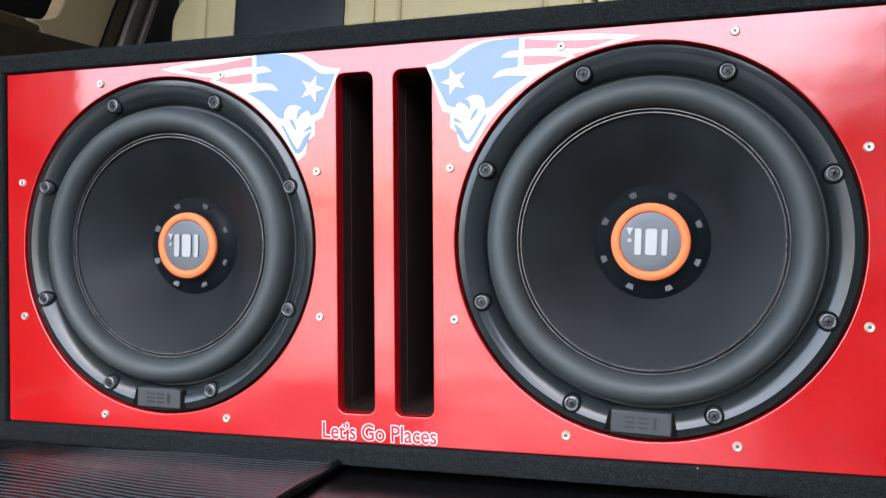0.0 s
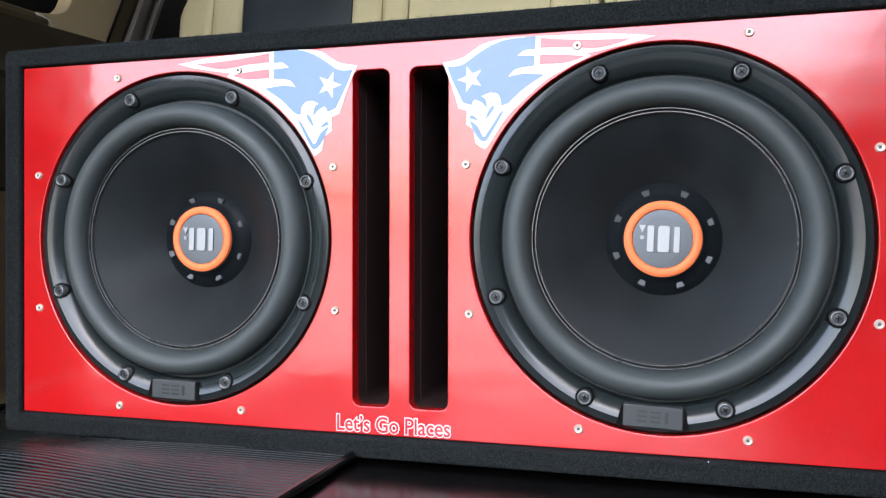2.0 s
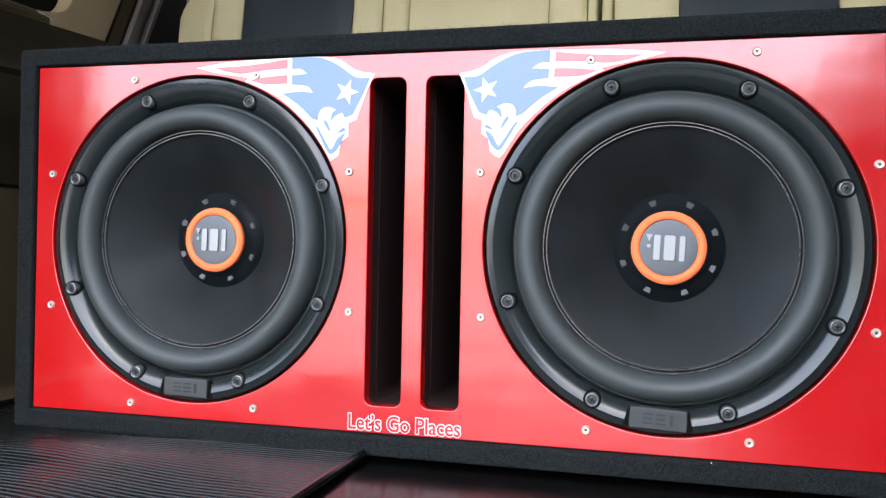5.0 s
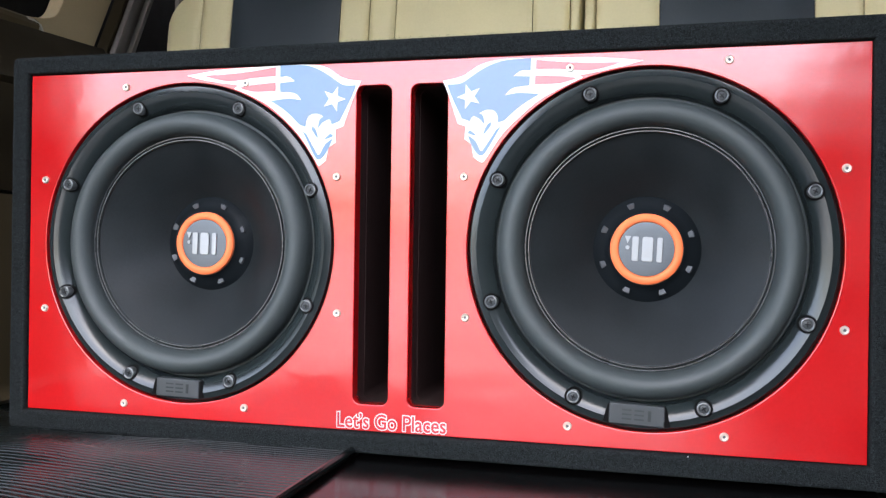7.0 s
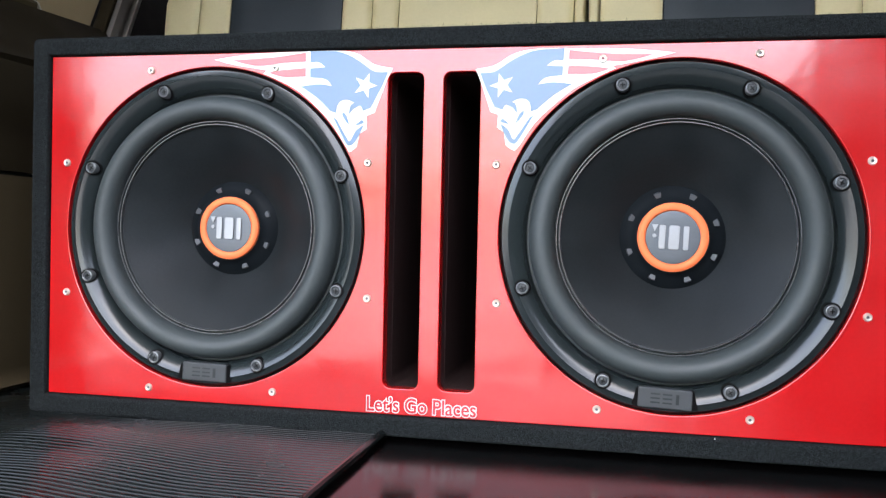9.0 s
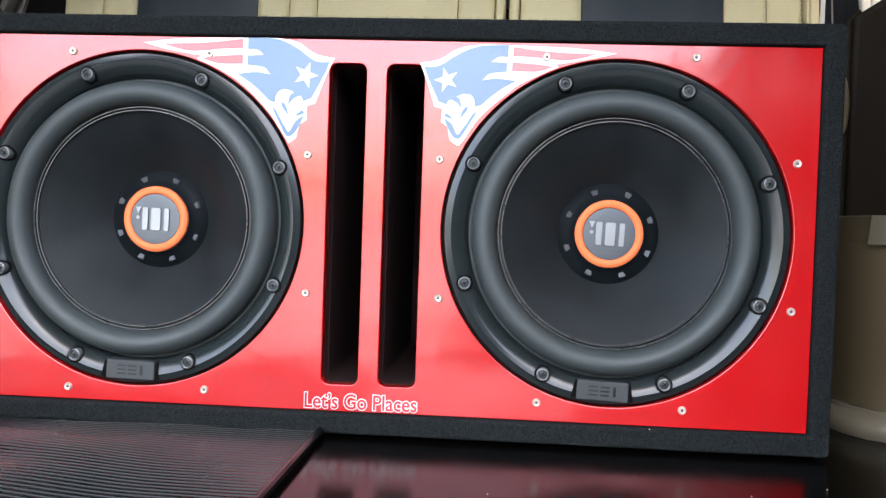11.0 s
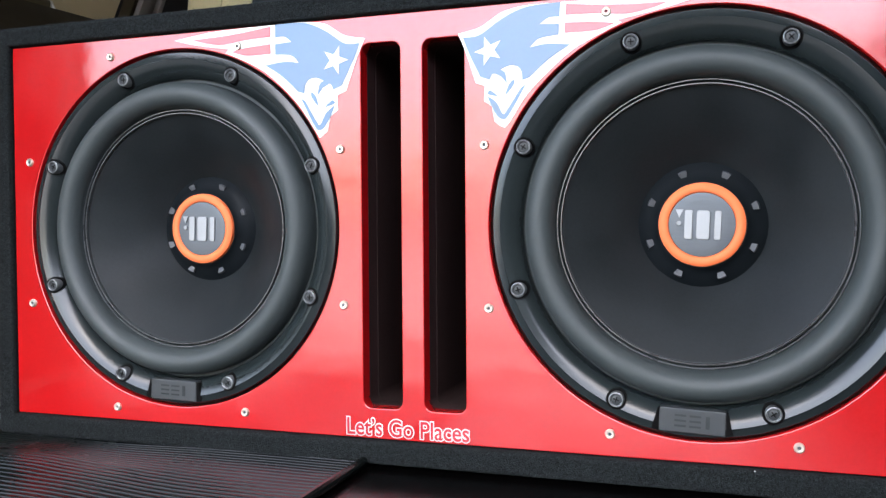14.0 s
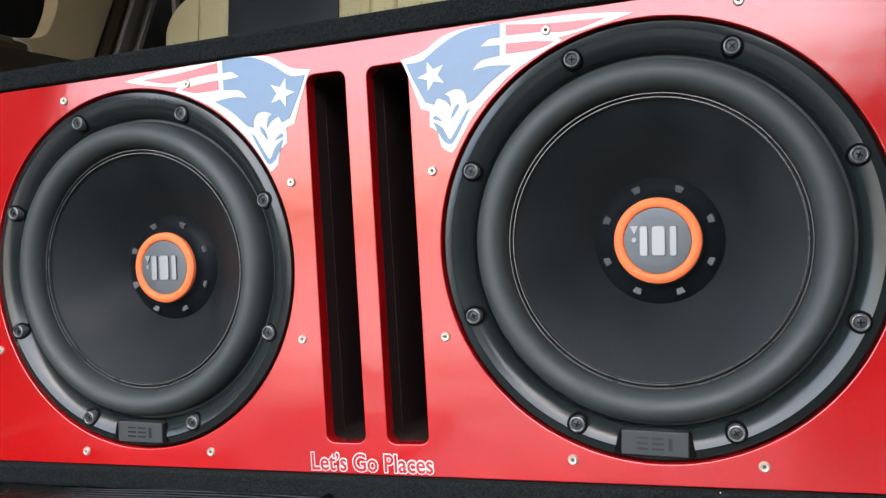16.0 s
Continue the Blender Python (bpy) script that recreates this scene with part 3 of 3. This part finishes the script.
# emblem decals: plain shapes in white, blue and red
def emblem(parent, side):
    """Plain shapes given in millimetres; the other decal is mirrored and slightly squeezed."""
    def put(x, z):
        x, z = x / 1000, z / 1000
        if side > 0:
            x, z = -0.977 * x + 0.055 * z - 0.0223, -0.0045 * x + 0.943 * z + 0.0179
        cx, cz, _ = WOOFERS[0 if side < 0 else 1]
        grow = max(1.0, 0.1678 / math.hypot(x - cx, z - cz))
        return (cx + (x - cx) * grow, min(cz + (z - cz) * grow, BZ1 - 0.0012))

    def decal(name, pts, corners, y, mat, label):
        bm = slab([smooth_outline([put(*p) for p in pts], corners)], y - 0.0002, y + 0.0002)
        bmesh.ops.recalc_face_normals(bm, faces=bm.faces[:])
        part(name, bm, mat, parent, label, 0)

    decal("emblem_ground", [(-234, 377), (-190, 382), (-130, 384), (-100, 384), (-80, 380), (-62, 369), (-43, 365), (-50, 350), (-61, 321), (-69, 318), (-69, 305), (-76, 300), (-79, 287), (-86, 282), (-91, 284), (-106, 309), (-124, 328), (-141, 343), (-159, 352), (-180, 361), (-176, 365), (-211, 371)],
          (0, 6, 8, 9, 10, 11, 12, 19, 20), -0.0003, WHITE_VINYL, "white emblem decal")
    decal("emblem_field", [(-129, 384), (-104, 383), (-90, 379), (-77, 372), (-62, 362), (-48, 361), (-54, 347), (-65, 326), (-73, 323), (-76, 328), (-83, 325), (-88, 319), (-86, 328), (-82, 331), (-89, 334), (-96, 333), (-100, 328), (-101, 321), (-107, 323), (-122, 337), (-139, 348), (-120, 350), (-106, 348), (-113, 355), (-129, 357), (-129, 366), (-113, 367), (-120, 372), (-129, 372)],
          (0, 5, 7, 8, 10, 11, 13, 17, 18, 20, 22, 24, 25, 26, 28), -0.0008, BLUE_VINYL, "blue emblem field")
    decal("emblem_edge", [(-104, 317), (-100, 314), (-90, 297), (-86, 293), (-80, 303), (-72, 309), (-76, 300), (-81, 292), (-86, 288.5), (-91, 292)], (0, 1, 5), -0.0008, BLUE_VINYL, "thin blue edge line")
    decal("emblem_mark", [(-94, 322), (-90, 318), (-87, 309), (-90, 312), (-94, 318)], (0, 2), -0.0008, BLUE_VINYL, "small blue mark")
    decal("emblem_mark", [(-74, 314), (-72, 311), (-81, 308), (-78, 311)], (0, 2), -0.0008, BLUE_VINYL, "small blue mark")
    decal("emblem_stripe", [(-214, 376), (-183, 377), (-158, 379), (-134, 382), (-134, 373), (-158, 372), (-183, 369.5), (-200, 372)], (0, 3, 4), -0.0008, RED_VINYL, "red stripe")
    decal("emblem_stripe", [(-174, 362.5), (-158, 365), (-134, 366.5), (-134, 358), (-158, 358)], (0, 2, 3), -0.0008, RED_VINYL, "red stripe")
    star = [put(-71 + (12.5 if k % 2 == 0 else 5) * math.sin(radians(36 * k + 20)), 348 + (13 if k % 2 == 0 else 5.2) * math.cos(radians(36 * k + 20))) for k in range(10)]
    bm = slab([star], -0.0015, -0.0011)
    bmesh.ops.recalc_face_normals(bm, faces=bm.faces[:])
    part("emblem_star", bm, WHITE_VINYL, parent, "white star", 0)


emblem(enclosure, -1)
emblem(enclosure, 1)


# ---- subwoofers ----
def arc(c_r, c_y, r_r, r_y, a0, a1, n):
    return [(c_r + r_r * math.cos(radians(a0 + (a1 - a0) * k / n)), c_y - r_y * math.sin(radians(a0 + (a1 - a0) * k / n))) for k in range(n + 1)]


RING = [(0.1626, 0.0007), (0.1566, -0.0011), (0.1556, -0.0011), (0.1532, -0.0004), (0.1502, 0.0010), (0.1470, 0.0033), (0.1440, 0.0062), (0.1418, 0.0092), (0.1405, 0.0118)]


def ring_depth(rad):
    for (r1, y1), (r0, y0) in zip(RING, RING[1:]):
        if r0 <= rad <= r1:
            return y0 + (y1 - y0) * (rad - r0) / (r1 - r0)
    return RING[0][1] if rad > RING[0][0] else RING[-1][1]


def well_bm():
    """A dark counterbore rim that follows the ring's slope; local x points outwards."""
    bm = lathe([(0.0050, 0.0), (0.0064, 0.0), (0.0072, 0.0), (0.0079, 0.0), (0.0084, 0.0012)], 32)
    for v in bm.verts:
        v.co.y += ring_depth(math.hypot(0.1508 + v.co.x, v.co.z)) - 0.0005
    return bm


def subwoofer(place, label):
    s = thing("subwoofer", label, "subwoofer", place, "subwoofers in the box")
    part("basket", lathe([(0.1405, 0.0154), (0.1626, 0.0154), (0.1633, 0.012), (0.1633, 0.0028), (0.1631, 0.0015)] + RING[:1] + [(0.1568, -0.0009), (0.1562, -0.0013)] + RING[2:] + [(0.1400, 0.0135), (0.1400, 0.0154)], 128, True), BASKET, s, "black moulded basket ring")
    part("surround", lathe([(0.1405, 0.0150), (0.1376, 0.0148), (0.1374, 0.0095)] + arc(0.1247, 0.0080, 0.0124, 0.0158, 2, 178, 20) + [(0.1118, 0.0085), (0.1112, 0.0080), (0.1108, 0.0072), (0.1104, 0.0080), (0.1100, 0.0138), (0.1087, 0.0138), (0.1084, 0.0078), (0.1080, 0.0072), (0.1076, 0.0078), (0.1070, 0.0120)], 128), RUBBER, s, "wide half-roll rubber surround")
    part("cone", lathe([(0.1085, 0.0105), (0.1072, 0.0107), (0.1060, 0.0115), (0.0950, 0.0185), (0.0750, 0.0345), (0.0520, 0.0555), (0.0470, 0.0600)], 128), CONE, s, "smooth black cone")
    for r0 in (0.1109, 0.1079):
        part("lip_ring", lathe([(r0 + 0.0006 * math.cos(radians(60 * k)), 0.0074 + 0.0006 * math.sin(radians(60 * k))) for k in range(6)], 128, True), LIP, s, "thin glossy lip ring")
    cap = part("dust_cap", lathe([(0.0530, 0.0610), (0.0526, 0.0580), (0.0510, 0.0562), (0.0430, 0.0518), (0.0368, 0.0484), (0.0350, 0.0455), (0.0, 0.0470)], 96), HUB, s, "black hub cap")
    part("ring", lathe([(0.0258, 0.0465), (0.0262, 0.0420), (0.0272, 0.0408), (0.0296, 0.0401), (0.0322, 0.0407), (0.0338, 0.0422), (0.0343, 0.0462)], 96, True), ORANGE, cap, "orange ring")
    part("plate", lathe([(0.0, 0.0416), (0.0200, 0.0417), (0.0259, 0.0420), (0.0259, 0.0460)], 64), PLATE, cap, "dark grey centre plate")
    # plain silver badge shapes
    for x0, x1, r in ((-0.0135, -0.0072, 0.0014), (-0.0042, 0.0062, 0.0022), (0.0096, 0.0150, 0.0014)):
        part("badge_bar", slab([outline_rect(x0, x1, -0.0120, 0.0116, r)], 0.0402, 0.0418, 0.0004), SILVER, cap, "silver badge shape")
    part("badge_dot", slab([outline_circle(-0.0178, 0.0008, 0.0020, 20)], 0.0402, 0.0418, 0.0003), SILVER, cap, "silver badge shape")
    part("badge_point", slab([[(-0.0208, 0.0118), (-0.0148, 0.0118), (-0.0178, 0.0050)]], 0.0402, 0.0418, 0.0), SILVER, cap, "silver badge shape")
    notch = None
    for k in range(8):
        a = 22.5 + 45 * k
        turn = Matrix.Rotation(radians(-a), 4, "Y") @ Matrix.Translation((0.0428, 0.0508, 0)) @ Matrix.Rotation(radians(-26), 4, "Z")
        if notch is None:
            bm = slab([smooth_outline([(-0.0032, -0.0020), (0.0030, -0.0036), (0.0036, 0.0), (0.0030, 0.0036), (-0.0032, 0.0020)], (0, 1, 3, 4), 3)], -0.0008, 0.0016, 0.0003)
            notch = part("cap_notch", bm, NOTCH, cap, "grey notch")
            notch.matrix_basis = turn
        else:
            o = share(notch, "cap_notch", (0, 0, 0))
            o.matrix_basis = turn
    # bolts in recessed seats
    seat_mesh = head = face = cross = None
    for k in range(8):
        a = radians(22.5 + 45 * k)
        at = (0.1508 * math.cos(a), 0.0, 0.1508 * math.sin(a))
        if head is None:
            seat_mesh = part("bolt_seat", well_bm(), HOLE, s, "dark bolt recess")
            head = part("bolt", lathe([(0.0041, 0.0010), (0.0043, -0.0012), (0.0046, -0.0027), (0.0052, -0.0031), (0.0058, -0.0028), (0.0061, -0.0016), (0.0061, 0.0070)], 32), BOLT, s, "dark cross-head bolt")
            face = part("bolt_face", lathe([(0.0, -0.0014), (0.0036, -0.0013), (0.0043, -0.0008), (0.0043, 0.0010)], 24), NAMEPLATE, head, "dark bolt face")
            bm = box(-0.0024, 0.0024, -0.0019, -0.0008, -0.0004, 0.0004)
            b2 = box(-0.0004, 0.0004, -0.0020, -0.0008, -0.0024, 0.0024)
            tmp = bpy.data.meshes.new("cross")
            b2.to_mesh(tmp)
            b2.free()
            bm.from_mesh(tmp)
            bpy.data.meshes.remove(tmp)
            cross = part("bolt_cross", bm, HOLE, head, "cross recess")
            head.location = at
            seat_mesh.matrix_basis = pose(*at, 0, -(22.5 + 45 * k), 0)
            cross.rotation_euler = (0, 0.4, 0)
        else:
            share(seat_mesh, "bolt_seat", at, (0, -(22.5 + 45 * k), 0))
            bolt = share(head, "bolt", at)
            share(face, "bolt_face", (0, 0, 0), (0, 0, 0), bolt)
            share(cross, "bolt_cross", (0, 0, 0), (0, 37 * k + 11, 0), bolt)
    # name plate on the ring, with plain bars
    plate = part("name_plate", slab([outline_rect(-0.0245, 0.0245, -0.1598, -0.1412, 0.001)], -0.0020, 0.010, 0.0008), NAMEPLATE, s, "dark grey moulded name plate")
    for side in (-1, 1):
        part("plate_gap", slab([[(side * 0.0247, -0.1595), (side * 0.0247, -0.1425), (side * 0.0262, -0.1425), (side * 0.0300, -0.1585)]], -0.0014, 0.010), HOLE, s, "black gap beside the name plate", 0)
    for x0, x1 in ((-0.0130, -0.0045), (-0.0020, 0.0065), (0.0100, 0.0128)):
        for z0, z1 in ((-0.1552, -0.1538), (-0.1512, -0.1498), (-0.1472, -0.1458)) if x1 - x0 > 0.005 else ((-0.1552, -0.1458),):
            part("plate_bar", slab([outline_rect(x0, x1, z0, z1)], -0.0026, -0.0018), BASKET, plate)
    return s


(lx, lz, lr), (rx, rz, rr) = WOOFERS
w1 = subwoofer((lx, 0, lz), "twelve inch black subwoofer with an orange ring and rubber surround")
copy_thing(w1, pose(rx, 0, rz, 0, -rr, 0))
w1.matrix_basis = pose(lx, 0, lz, 0, -lr, 0)

# ---- lint and dust specks on the floor and the frame ----
for n, (x, y, z) in enumerate(((0.27, -0.0066, 0.0195), (0.505, -0.03, -0.002), (0.33, -0.13, -0.002), (0.40, -0.10, -0.002), (0.12, -0.16, -0.002), (-0.30, -0.14, 0.006), (-0.24, -0.20, 0.006))):
    bm = bmesh.new()
    bmesh.ops.create_icosphere(bm, subdivisions=1, radius=0.0005)
    for v in bm.verts:
        v.co += Vector((rng.uniform(-1, 1), rng.uniform(-1, 1), rng.uniform(-1, 1))) * 0.0003
    o = finish("lint_speck", bm, DUST)
    o.location = (x, y, z + 0.0004)
    tagged(o, "tiny pale speck of lint", "lint", "lint specks")
bm = bmesh.new()
bmesh.ops.create_icosphere(bm, subdivisions=2, radius=0.003)
for v in bm.verts:
    v.co = Vector((v.co.x * (1 + rng.uniform(-0.2, 0.2)), v.co.y * 0.08, v.co.z * 1.5))
scuff = part("scuff", bm, NOTCH, w1, "pale scuff mark")
scuff.matrix_basis = pose(-0.137, 0.0042, -0.076, 0, 30, 20)
